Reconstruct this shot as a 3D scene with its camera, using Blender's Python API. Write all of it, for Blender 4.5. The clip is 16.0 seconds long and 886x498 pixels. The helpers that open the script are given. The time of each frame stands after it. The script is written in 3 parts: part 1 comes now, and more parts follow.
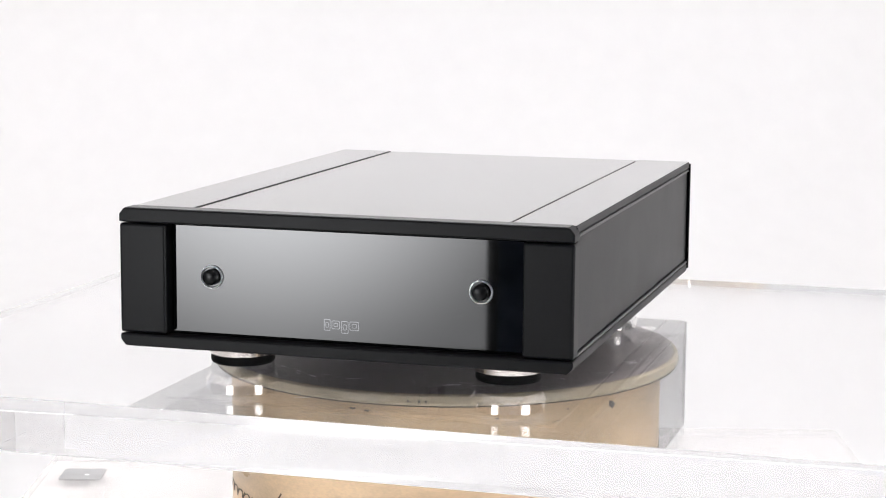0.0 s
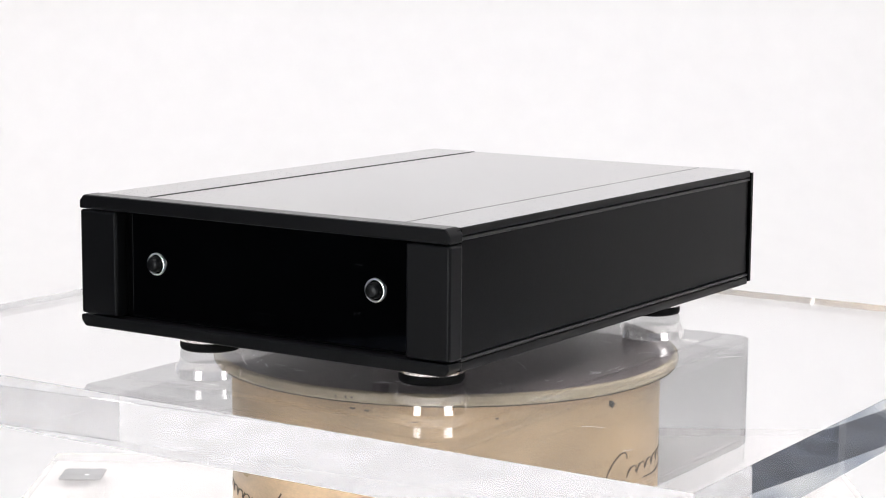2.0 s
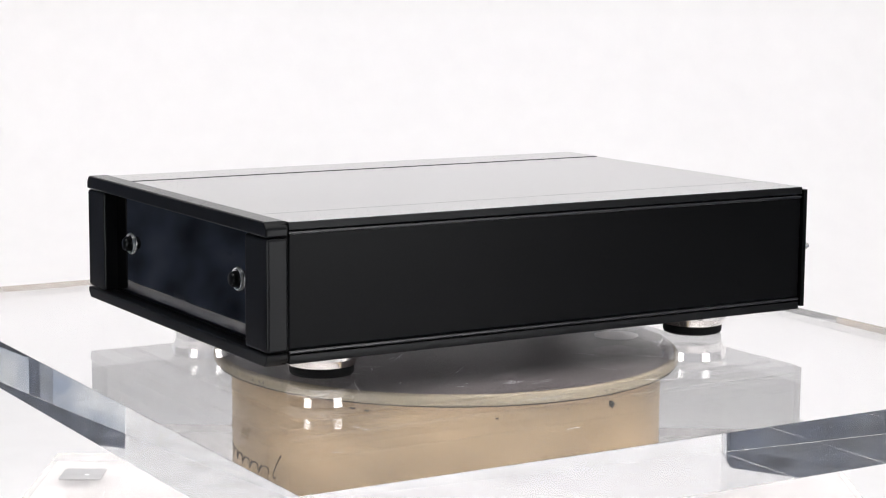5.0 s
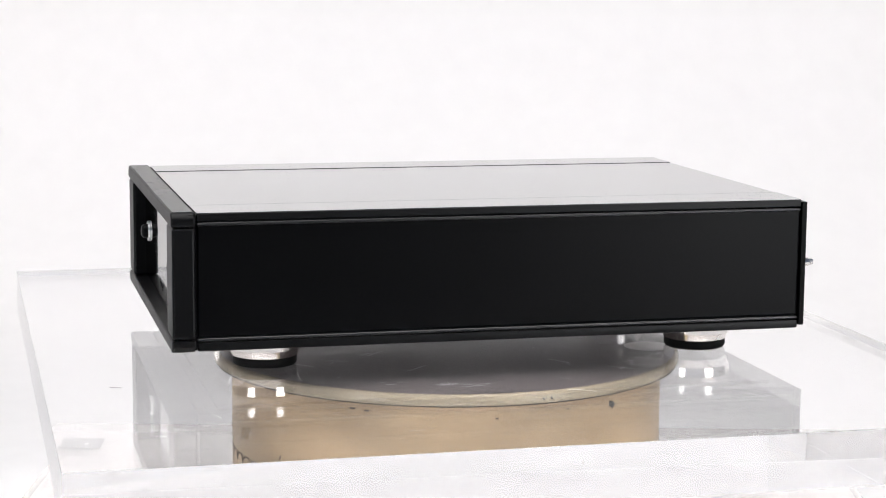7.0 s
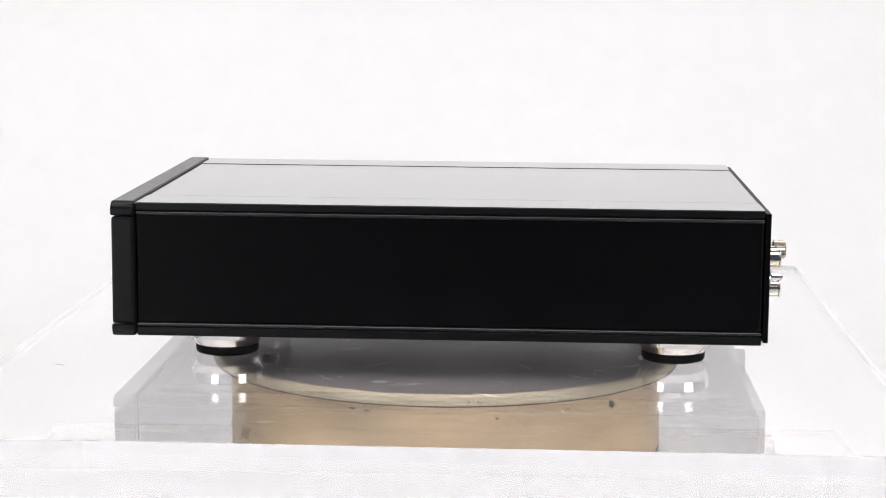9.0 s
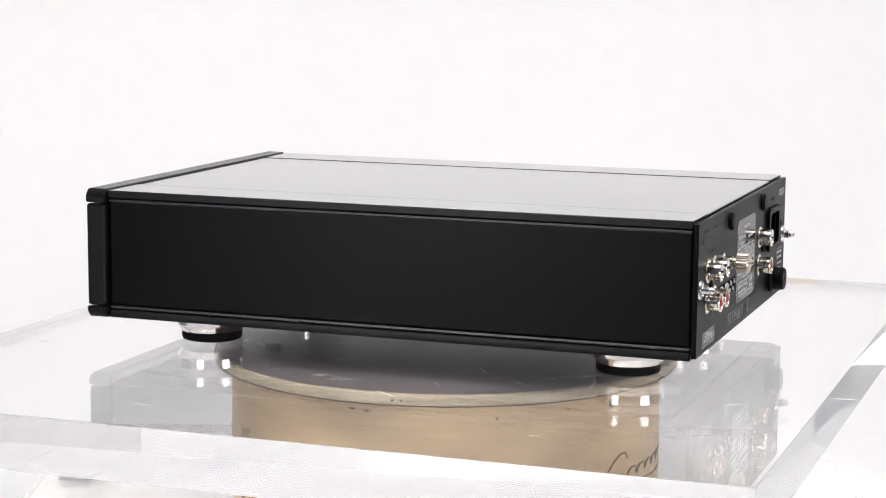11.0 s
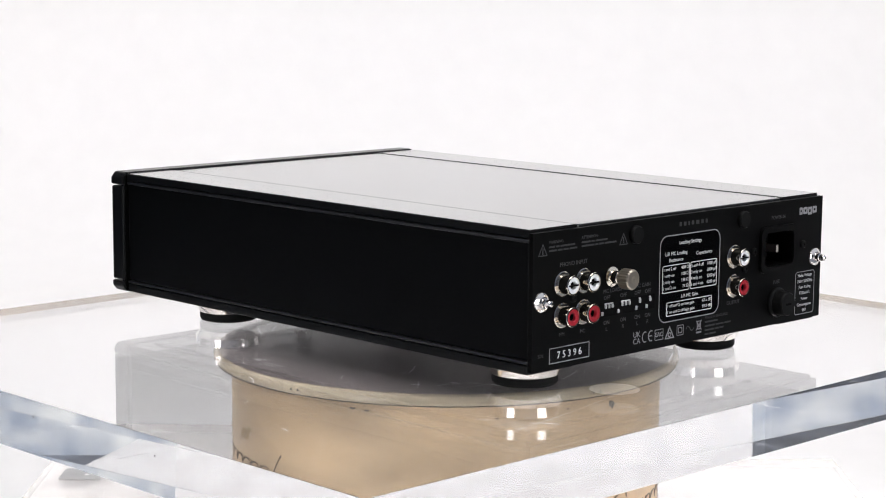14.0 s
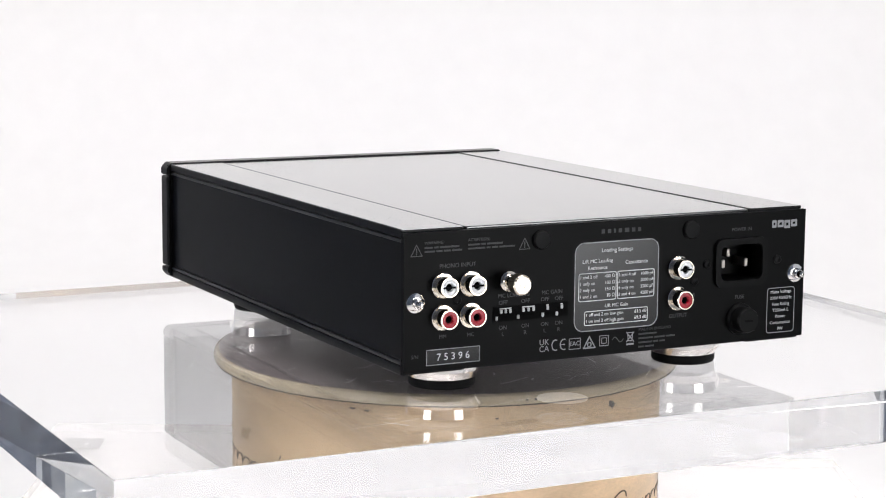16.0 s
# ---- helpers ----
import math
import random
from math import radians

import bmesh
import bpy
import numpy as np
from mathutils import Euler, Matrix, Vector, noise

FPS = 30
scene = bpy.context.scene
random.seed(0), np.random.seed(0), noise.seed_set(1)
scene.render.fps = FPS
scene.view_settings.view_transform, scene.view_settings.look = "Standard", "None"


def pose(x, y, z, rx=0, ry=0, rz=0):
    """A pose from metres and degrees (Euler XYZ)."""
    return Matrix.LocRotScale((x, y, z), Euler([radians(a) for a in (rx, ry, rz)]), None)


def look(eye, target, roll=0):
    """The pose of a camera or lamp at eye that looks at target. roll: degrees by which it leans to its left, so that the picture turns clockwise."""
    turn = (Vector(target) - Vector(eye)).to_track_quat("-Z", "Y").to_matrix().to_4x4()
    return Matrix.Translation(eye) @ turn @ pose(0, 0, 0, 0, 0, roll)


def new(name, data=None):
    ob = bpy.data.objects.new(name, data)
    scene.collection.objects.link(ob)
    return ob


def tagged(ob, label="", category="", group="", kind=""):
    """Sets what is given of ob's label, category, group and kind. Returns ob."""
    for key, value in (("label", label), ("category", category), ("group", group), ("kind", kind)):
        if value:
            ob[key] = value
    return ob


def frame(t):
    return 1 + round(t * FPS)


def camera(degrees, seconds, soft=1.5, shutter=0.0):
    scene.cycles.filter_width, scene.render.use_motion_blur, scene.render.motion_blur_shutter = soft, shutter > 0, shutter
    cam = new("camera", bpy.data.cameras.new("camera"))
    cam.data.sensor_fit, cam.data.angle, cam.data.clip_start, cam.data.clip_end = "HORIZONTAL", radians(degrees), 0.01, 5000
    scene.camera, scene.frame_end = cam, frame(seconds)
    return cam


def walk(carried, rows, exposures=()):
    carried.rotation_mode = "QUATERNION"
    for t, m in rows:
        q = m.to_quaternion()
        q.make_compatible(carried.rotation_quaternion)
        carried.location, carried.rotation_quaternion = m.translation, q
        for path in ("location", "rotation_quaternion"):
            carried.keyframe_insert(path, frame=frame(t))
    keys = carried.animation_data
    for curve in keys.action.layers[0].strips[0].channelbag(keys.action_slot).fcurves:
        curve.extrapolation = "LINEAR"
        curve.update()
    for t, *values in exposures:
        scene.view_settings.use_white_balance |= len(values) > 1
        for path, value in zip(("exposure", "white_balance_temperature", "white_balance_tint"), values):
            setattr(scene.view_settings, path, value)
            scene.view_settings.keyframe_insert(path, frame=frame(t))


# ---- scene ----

# ---------------------------------------------------------------- camera: it stands still
EYE = (0.0, -1.0309, 0.1955)
FORWARD = Vector((-0.00202, 0.98945, -0.14489))
cam = camera(25.435, 16.0, 1.05)
STILL = look(EYE, Vector(EYE) + FORWARD, 0.44)
walk(cam, [(0.0, STILL), (16.0, STILL)])


def turn(t):
    """Angle of the revolving display stand, degrees."""
    return -16.37 - 8.464 * t - 0.0034 * t * t


# ---------------------------------------------------------------- sizes (metres; z = 0 on the top of the upper acrylic slab)
XC = -0.0050                      # middle of the amplifier across
Z0, Z1 = 0.0150, 0.0802           # lower edge of its sides, and its top
ZB = 0.0134                       # its sunken base plate
SLAB_X, SLAB_Y, SLAB_T = 0.2530, 0.2160, 0.025
LOWER_TOP = -0.1235
TABLE = LOWER_TOP - SLAB_T - 0.0005
DRUM_R, PLATTER_R = 0.1140, 0.1235

# ---------------------------------------------------------------- light
# mottled glow beyond the bays, added as bright patches for the slab to mirror
world = bpy.data.worlds.new("studio")
scene.world = world
world.use_nodes = True
sky = world.node_tree
back = sky.nodes["Background"]
mottle, mixer = sky.nodes.new("ShaderNodeTexNoise"), sky.nodes.new("ShaderNodeMix")
coord = sky.nodes.new("ShaderNodeTexCoord")
mottle.inputs["Scale"].default_value, mottle.inputs["Detail"].default_value = 42.0, 4
spread = sky.nodes.new("ShaderNodeMapRange")
spread.inputs["From Min"].default_value, spread.inputs["From Max"].default_value = 0.36, 0.66
mixer.data_type = "RGBA"
mixer.inputs["A"].default_value = (0.40, 0.46, 0.58, 1)
mixer.inputs["B"].default_value = (0.98, 0.99, 1.0, 1)
sky.links.new(coord.outputs["Generated"], mottle.inputs["Vector"])
sky.links.new(mottle.outputs[0], spread.inputs[0])
sky.links.new(spread.outputs[0], mixer.inputs["Factor"])
sky.links.new(mixer.outputs["Result"], back.inputs[0])
back.inputs[1].default_value = 0.95


def area(name, m, w, h, watts, colour):
    data = bpy.data.lights.new(name, "AREA")
    data.shape, data.size, data.size_y, data.energy, data.color = "RECTANGLE", w, h, watts, colour
    ob = new(name, data)
    ob.matrix_world = m
    return ob


LEFT_BOX = look((-0.690, -0.922, 0.02), (0, 0, 0.03))
RIGHT_BOX = look((0.836, -0.80, 0.01), (0, 0, 0.03))
TOP_BOX = look((0.0, -0.22, 1.45), (0.0, 0.70, 0.0))
area("softbox_light", TOP_BOX, 1.7, 1.0, 28.6, (1.0, 0.988, 0.992))
scene.view_settings.exposure = -0.10
scene.cycles.glossy_bounces = 10        # light runs on inside the acrylic slab


# ---------------------------------------------------------------- materials
def mat(name, colour, rough=0.5, metal=0.0, spec=0.5, vary=0.0, grain=0.0, scale=60.0, bump=0.0, rvary=0.0, coat=0.0, stretch=(1, 1, 1), tint=1.0):
    m = bpy.data.materials.new(name)
    m.use_nodes = True
    nt = m.node_tree
    b = nt.nodes["Principled BSDF"]
    b.inputs["Base Color"].default_value = (*colour, 1)
    b.inputs["Roughness"].default_value = rough
    b.inputs["Metallic"].default_value = metal
    b.inputs["Specular IOR Level"].default_value = spec
    b.inputs["Coat Weight"].default_value = coat
    b.inputs["Specular Tint"].default_value = (tint, tint, tint, 1)
    b.inputs["Coat Roughness"].default_value = 0.1
    if vary or grain or bump or rvary:
        tc = nt.nodes.new("ShaderNodeTexCoord")
        mp = nt.nodes.new("ShaderNodeMapping")
        mp.inputs["Scale"].default_value = stretch
        nt.links.new(tc.outputs["Object"], mp.inputs["Vector"])
        big = nt.nodes.new("ShaderNodeTexNoise")
        big.inputs["Scale"].default_value, big.inputs["Detail"].default_value = scale, 5
        fine = nt.nodes.new("ShaderNodeTexNoise")
        fine.inputs["Scale"].default_value, fine.inputs["Detail"].default_value = scale * 30, 3
        for n in (big, fine):
            nt.links.new(mp.outputs[0], n.inputs["Vector"])
        last = None
        for n, amount in ((big, vary), (fine, grain)):
            if not amount:
                continue
            mr = nt.nodes.new("ShaderNodeMapRange")
            mr.inputs["From Min"].default_value, mr.inputs["From Max"].default_value = 0.3, 0.7
            mr.inputs["To Min"].default_value, mr.inputs["To Max"].default_value = 1 - amount, 1 + amount
            nt.links.new(n.outputs[0], mr.inputs[0])
            if last is None:
                last = mr.outputs[0]
            else:
                mu = nt.nodes.new("ShaderNodeMath")
                mu.operation = "MULTIPLY"
                nt.links.new(last, mu.inputs[0])
                nt.links.new(mr.outputs[0], mu.inputs[1])
                last = mu.outputs[0]
        if last is not None:
            vm = nt.nodes.new("ShaderNodeVectorMath")
            vm.operation = "SCALE"
            vm.inputs[0].default_value = colour
            nt.links.new(last, vm.inputs["Scale"])
            nt.links.new(vm.outputs[0], b.inputs["Base Color"])
        if rvary:
            mr = nt.nodes.new("ShaderNodeMapRange")
            mr.inputs["To Min"].default_value, mr.inputs["To Max"].default_value = max(0.0, rough - rvary), rough + rvary
            nt.links.new(big.outputs[0], mr.inputs[0])
            nt.links.new(mr.outputs[0], b.inputs["Roughness"])
        if bump:
            bp = nt.nodes.new("ShaderNodeBump")
            bp.inputs["Strength"].default_value, bp.inputs["Distance"].default_value = 1.0, bump
            nt.links.new(fine.outputs[0], bp.inputs["Height"])
            nt.links.new(bp.outputs[0], b.inputs["Normal"])
    return m


def clear_acrylic(name, tint, rough, clarity):
    m = mat(name, tint, rough)
    b = m.node_tree.nodes["Principled BSDF"]
    b.inputs["Transmission Weight"].default_value = clarity
    b.inputs["IOR"].default_value = 1.49
    return m


BLACK_PAINT = mat("black_powder_coat", (0.0024, 0.0024, 0.0027), 0.40, 0, 0.29, 0.12, 0.2, 25, 0.00002, 0.05, tint=0.6)
BLACK_LID = mat("black_satin_lid", (0.004, 0.004, 0.0042), 0.20, 0, 1.0, 0.1, 0.15, 12, 0.000003, 0.04, coat=1.0)
BLACK_SIDE = mat("black_side_panel", (0.0026, 0.0026, 0.0029), 0.34, 0, 0.13, 0.1, 0.2, 25, 0.00002, 0.04, tint=0.5)
BLACK_REAR = mat("black_rear_plate", (0.0014, 0.0014, 0.0014), 0.42, 0, 0.13, 0.1, 0.15, 30, 0.00001, 0.05, tint=0.5)
CAP_SATIN = mat("black_satin_cap", (0.004, 0.004, 0.0043), 0.27, 0, 0.45, 0.1, 0.15, 20, 0.000004, 0.04)
BLACK_BEAD = mat("black_satin_bead", (0.006, 0.006, 0.0066), 0.32, 0, 0.55, 0.1, 0.1, 30)
KNOB = mat("knurled_nickel", (0.54, 0.48, 0.40), 0.30, 1, 0.5, 0.06, 0, 150, 0, 0.05)
RING = mat("brushed_chrome", (0.90, 0.90, 0.90), 0.30, 1, 0.5, 0.04, 0, 150)
BLACK_SEAM = mat("black_chassis", (0.0006, 0.0006, 0.0006), 0.8, 0, 0.1)
GLOSS_PANEL = mat("gloss_black_acrylic", (0.0006, 0.0006, 0.0007), 0.035, 0, 0.80, 0, 0, 20, 0, 0.008)
LABEL_FILM = mat("black_gloss_film", (0.0015, 0.0015, 0.0016), 0.14, 0, 0.31, 0.1, 0, 40, 0, 0.03)
BLACK_PLASTIC = mat("black_plastic", (0.0018, 0.0018, 0.0018), 0.32, 0, 0.25, 0.1, 0, 80, 0, 0.06)
INLET_BLACK = mat("black_inlet_plastic", (0.0014, 0.0014, 0.0014), 0.42, 0, 0.09, 0.1, 0, 80)
MATT_PLASTIC = mat("matt_black_plastic", (0.0025, 0.0025, 0.0025), 0.5, 0, 0.12, 0.1, 0.1, 80)
RUBBER = mat("black_rubber", (0.0025, 0.0025, 0.0025), 0.6, 0, 0.15, 0.2, 0.2, 60)
CHROME = mat("polished_aluminium", (0.74, 0.71, 0.69), 0.07, 1, 0.5, 0.04, 0.03, 60, 0, 0.04)
NICKEL = mat("nickel", (0.72, 0.66, 0.57), 0.09, 1, 0.5, 0.06, 0, 150, 0, 0.04)
WHITE_PLASTIC = mat("white_plastic", (0.88, 0.88, 0.88), 0.35, 0, 0.4, 0.03, 0, 100)
RED_PLASTIC = mat("red_plastic", (0.38, 0.005, 0.017), 0.38, 0, 0.5, 0.06, 0, 100)
BRASS = mat("contact_metal", (0.75, 0.68, 0.52), 0.2, 1, 0.5, 0.05, 0, 200)
LEVER = mat("grey_lever_plastic", (0.50, 0.51, 0.51), 0.45, 0, 0.3, 0.1, 0, 200)
PRINT = mat("white_print", (0.66, 0.66, 0.66), 0.5, 0, 0.3, 0.06, 0, 300)
MARK_PRINT = mat("pale_grey_print", (0.29, 0.29, 0.30), 0.5, 0, 0.3, 0.08, 0, 300)
GREY_PRINT = mat("grey_print", (0.060, 0.060, 0.062), 0.5, 0, 0.3, 0.08, 0, 300)
DIM_PRINT = mat("dim_print", (0.036, 0.036, 0.037), 0.5, 0, 0.3, 0.08, 0, 300)
FRONT_MARK = mat("front_outline_print", (0.15, 0.15, 0.155), 0.06, 1, 0.5, 0.1, 0, 300)
FRONT_PRINT = mat("faint_front_print", (0.018, 0.018, 0.0185), 0.04, 0, 0.80, 0.1, 0, 300)
ACRYLIC = clear_acrylic("clear_acrylic", (0.993, 0.993, 0.996), 0.0, 0.98)
FROSTED = clear_acrylic("cloudy_acrylic", (0.86, 0.842, 0.836), 0.02, 0.93)
CREAM = mat("cream_enamel", (0.81, 0.585, 0.362), 0.33, 0, 0.5, 0.28, 0.06, 15, 0.00003, 0.12, stretch=(1, 1, 2.2))
CREAM_RIM = mat("worn_cream_rim", (0.70, 0.59, 0.43), 0.15, 0, 0.5, 0.22, 0.06, 14, 0.00003, 0.1)
PIN = mat("tinned_pin", (0.40, 0.37, 0.33), 0.35, 1, 0.5, 0.05, 0, 200)
PLATTER_METAL = mat("scuffed_grey_metal", (0.29, 0.248, 0.245), 0.29, 0.40, 0.5, 0.07, 0.20, 20, 0.00003)
INK = mat("brown_ink", (0.13, 0.092, 0.056), 0.5, 0, 0.4, 0.25, 0, 90)
GASKET = mat("worn_brown_gasket", (0.10, 0.082, 0.06), 0.6, 0, 0.3, 0.9, 0, 45)
CHIP = mat("chipped_grey", (0.10, 0.09, 0.08), 0.6, 0, 0.3, 0.3, 0, 200)
SCRATCH = mat("pale_scratch", (0.85, 0.84, 0.83), 0.4, 0, 0.4, 0.15, 0, 200)
WHITE_PAPER = mat("white_backdrop_paper", (0.862, 0.848, 0.840), 0.75, 0, 0.25, 0.012, 0.01, 1.3, 0.00002)
# soft light patches mirrored in the slab are put into wall and floor colour
MOTTLED_WALL = mat("mottled_slate_wall", (0.42, 0.47, 0.58), 0.7, 0, 0.3, 0.75, 0.05, 9.0)
CHARCOAL = mat("charcoal_wall", (0.045, 0.048, 0.058), 0.7, 0, 0.2, 0.4, 0.05, 6.0)
MOTTLED_FLOOR = mat("mottled_floor", (0.56, 0.585, 0.64), 0.7, 0, 0.2, 0.65, 0.05, 9.0)
PALE_SEAM = mat("pale_wall_batten", (0.75, 0.75, 0.76), 0.5, 0, 0.4, 0.04, 0, 8)
FABRIC = mat("black_fabric", (0.015, 0.015, 0.015), 0.9, 0, 0.2, 0.2, 0.2, 40)
TABLE_TOP = mat("white_laminate", (0.75, 0.74, 0.73), 0.5, 0, 0.4, 0.03, 0, 5)


# ---------------------------------------------------------------- mesh helpers
def mesh_of(name, bm, material, smooth=True, angle=22):
    bmesh.ops.recalc_face_normals(bm, faces=bm.faces)
    if smooth:
        for f in bm.faces:
            f.smooth = True
        for e in bm.edges:
            if len(e.link_faces) != 2:
                e.smooth = False
                continue
            a, (p, q) = e.calc_face_angle(0), sorted(f.calc_area() for f in e.link_faces)
            e.smooth = a < radians(angle) and not (a > 0.03 and q > 8 * p and len(bm.faces) < 200)
    me = bpy.data.meshes.new(name)
    bm.to_mesh(me)
    bm.free()
    me.materials.append(material)
    return me


def part(name, bm, material, parent, label=""):
    ob = new(name, mesh_of(name, bm, material))
    ob.parent = parent
    if label:
        tagged(ob, label)
    return ob


def box(x0, x1, y0, y1, z0, z1, bevel=0.0, seg=2, bm=None):
    own = bmesh.new()
    g = bmesh.ops.create_cube(own, size=1.0)
    for v in own.verts:
        v.co = Vector(((x0 + x1) / 2 + v.co.x * (x1 - x0), (y0 + y1) / 2 + v.co.y * (y1 - y0), (z0 + z1) / 2 + v.co.z * (z1 - z0)))
    if bevel:
        bmesh.ops.bevel(own, geom=list(own.edges), offset=bevel, segments=seg, affect="EDGES", profile=0.5)
    return join(bm, own) if bm else own


def join(bm, other):
    me = bpy.data.meshes.new("tmp")
    other.to_mesh(me)
    other.free()
    bm.from_mesh(me)
    bpy.data.meshes.remove(me)
    return bm


def lathe(profile, n=48, m=None, bm=None):
    """Turn a profile of (radius, height) about z."""
    own = bmesh.new()
    rings = []
    for r, z in profile:
        if r < 1e-7:
            rings.append([own.verts.new((0, 0, z))])
        else:
            rings.append([own.verts.new((r * math.cos(2 * math.pi * i / n), r * math.sin(2 * math.pi * i / n), z)) for i in range(n)])
    for a, b in zip(rings, rings[1:]):
        for i in range(n):
            j = (i + 1) % n
            if len(a) == 1 and len(b) == 1:
                continue
            if len(a) == 1:
                own.faces.new((a[0], b[i], b[j]))
            elif len(b) == 1:
                own.faces.new((a[i], a[j], b[0]))
            else:
                own.faces.new((a[i], a[j], b[j], b[i]))
    if m is not None:
        own.transform(m)
    return join(bm, own) if bm else own


def rounded(w, h, r, n=6):
    """Outline of a rectangle with round corners about the origin."""
    pts = []
    for cx, cy, a in ((w / 2 - r, h / 2 - r, 0), (-w / 2 + r, h / 2 - r, 90), (-w / 2 + r, -h / 2 + r, 180), (w / 2 - r, -h / 2 + r, 270)):
        for i in range(n + 1):
            t = radians(a + 90 * i / n)
            pts.append((cx + r * math.cos(t), cy + r * math.sin(t)))
    return pts


def slab_of(pts, depth, m, bm=None):
    """A plate with that outline, depth thick along local z from 0."""
    own = bmesh.new()
    lo = [own.verts.new((x, y, 0)) for x, y in pts]
    hi = [own.verts.new((x, y, depth)) for x, y in pts]
    own.faces.new(lo[::-1])
    own.faces.new(hi)
    for i in range(len(pts)):
        j = (i + 1) % len(pts)
        own.faces.new((lo[i], lo[j], hi[j], hi[i]))
    own.transform(m)
    return join(bm, own) if bm else own


def frame_of(outer, inner, depth, m, bm=None):
    """A flat ring between two outlines with as many points each."""
    own = bmesh.new()
    n = len(outer)
    v = [[own.verts.new((x, y, z)) for x, y in pts] for pts, z in ((outer, 0), (outer, depth), (inner, depth), (inner, 0))]
    for k in range(4):
        a, b = v[k], v[(k + 1) % 4]
        for i in range(n):
            j = (i + 1) % n
            own.faces.new((a[i], a[j], b[j], b[i]))
    own.transform(m)
    return join(bm, own) if bm else own


def stroke(points, width, depth, m, bm=None, closed=False):
    """A flat line of that width through the points (local x, y), depth thick."""
    bm = bm or bmesh.new()
    pts = list(points) + ([points[0]] if closed else [])
    for i, ((ax, ay), (bx, by)) in enumerate(zip(pts, pts[1:])):
        d = Vector((bx - ax, by - ay))
        if d.length < 1e-9:
            continue
        d.normalize()
        e, s = d * width * 0.4, Vector((-d.y, d.x)) * width / 2
        slab_of([(ax - e.x - s.x, ay - e.y - s.y), (bx + e.x - s.x, by + e.y - s.y), (bx + e.x + s.x, by + e.y + s.y), (ax - e.x + s.x, ay - e.y + s.y)], depth * (1.0 if i % 2 else 1.25), m, bm)
    return bm


def lettering(body, size, m, align="CENTER"):
    """Flat letters in Blender's own font, local x along the line, laid by m."""
    cu = bpy.data.curves.new("letters", "FONT")
    cu.body, cu.size, cu.align_x, cu.align_y, cu.extrude = body, size, align, "CENTER", 0.00004
    cu.resolution_u = 3
    ob = bpy.data.objects.new("letters", cu)
    scene.collection.objects.link(ob)
    bpy.context.view_layer.update()
    me = bpy.data.meshes.new_from_object(ob.evaluated_get(bpy.context.evaluated_depsgraph_get()))
    bm = bmesh.new()
    bm.from_mesh(me)
    bpy.data.objects.remove(ob)
    bpy.data.curves.remove(cu)
    bpy.data.meshes.remove(me)
    bm.transform(m)
    return bm


def thing(name, label, category, m=None, group=""):
    ob = new(name)
    ob.empty_display_size = 0.02
    if m is not None:
        ob.matrix_world = m
    return tagged(ob, label, category, group)


# ---------------------------------------------------------------- the room, the backdrop and the table
def structure(name, bm, material, label, category):
    return tagged(new(name, mesh_of(name, bm, material)), label, category, "", "structure")


FRONT_L, FRONT_R = -0.460, 0.500          # the paper is trimmed narrower on the table
PAPER_L, PAPER_R = -0.612, 0.792          # and full width behind it


def sweep():
    """White paper that runs over the table and curves up behind it."""
    path = [(-0.80, TABLE, FRONT_L, FRONT_R), (0.16, TABLE, FRONT_L, FRONT_R), (0.24, TABLE, FRONT_L, PAPER_R), (0.50, TABLE, FRONT_L, PAPER_R), (0.58, TABLE, PAPER_L, PAPER_R), (0.75, TABLE, PAPER_L, PAPER_R)]
    for i in range(1, 13):
        a = radians(90 * i / 12)
        path.append((0.75 + 0.45 * math.sin(a), TABLE + 0.45 * (1 - math.cos(a)), PAPER_L, PAPER_R))
    path.append((1.20, 1.75, PAPER_L, PAPER_R))
    bm = bmesh.new()
    rows, low = [[], []], [[], []]
    for i, (y, z, left, right) in enumerate(path):
        for k, x in enumerate((left, right)):
            rows[k].append(bm.verts.new((x, y, z)))
            low[k].append(bm.verts.new((x, y + (0.004 if i > 5 else 0), z - (0.004 if i < len(path) - 1 else 0))))
    for i in range(len(path) - 1):
        bm.faces.new((rows[0][i], rows[1][i], rows[1][i + 1], rows[0][i + 1]))
        bm.faces.new((low[0][i], low[0][i + 1], low[1][i + 1], low[1][i]))
        for k in (0, 1):
            bm.faces.new((rows[k][i], rows[k][i + 1], low[k][i + 1], low[k][i]))
    for i in (0, -1):
        bm.faces.new((rows[0][i], low[0][i], low[1][i], rows[1][i]))
    return structure("backdrop", bm, WHITE_PAPER, "seamless white paper backdrop curving up behind the stand", "backdrop")


sweep()
# unseen room, added so that the acrylic and the black faces mirror dim blue
FLOOR_Z = TABLE - 0.75
WEST, EAST, SILL, ROOM_TOP = -4.5, 3.5, 0.30, 2.6
structure("floor", box(WEST, EAST, -3.4, 1.9, FLOOR_Z - 0.1, FLOOR_Z), MOTTLED_FLOOR, "unseen blue-grey floor, mottled with the light patches that the slab mirrors", "floor")
structure("ceiling", box(WEST, EAST, -3.4, 1.9, ROOM_TOP, ROOM_TOP + 0.1), MOTTLED_WALL, "unseen slate blue ceiling added to close the room", "ceiling")
structure("wall_north", box(WEST, EAST, 1.9, 2.0, FLOOR_Z, ROOM_TOP), MOTTLED_WALL, "unseen slate blue wall added behind the backdrop", "wall")
structure("wall_south", box(WEST, EAST, -3.5, -3.4, FLOOR_Z, ROOM_TOP), MOTTLED_WALL, "unseen slate blue wall added for the slab to mirror", "wall")


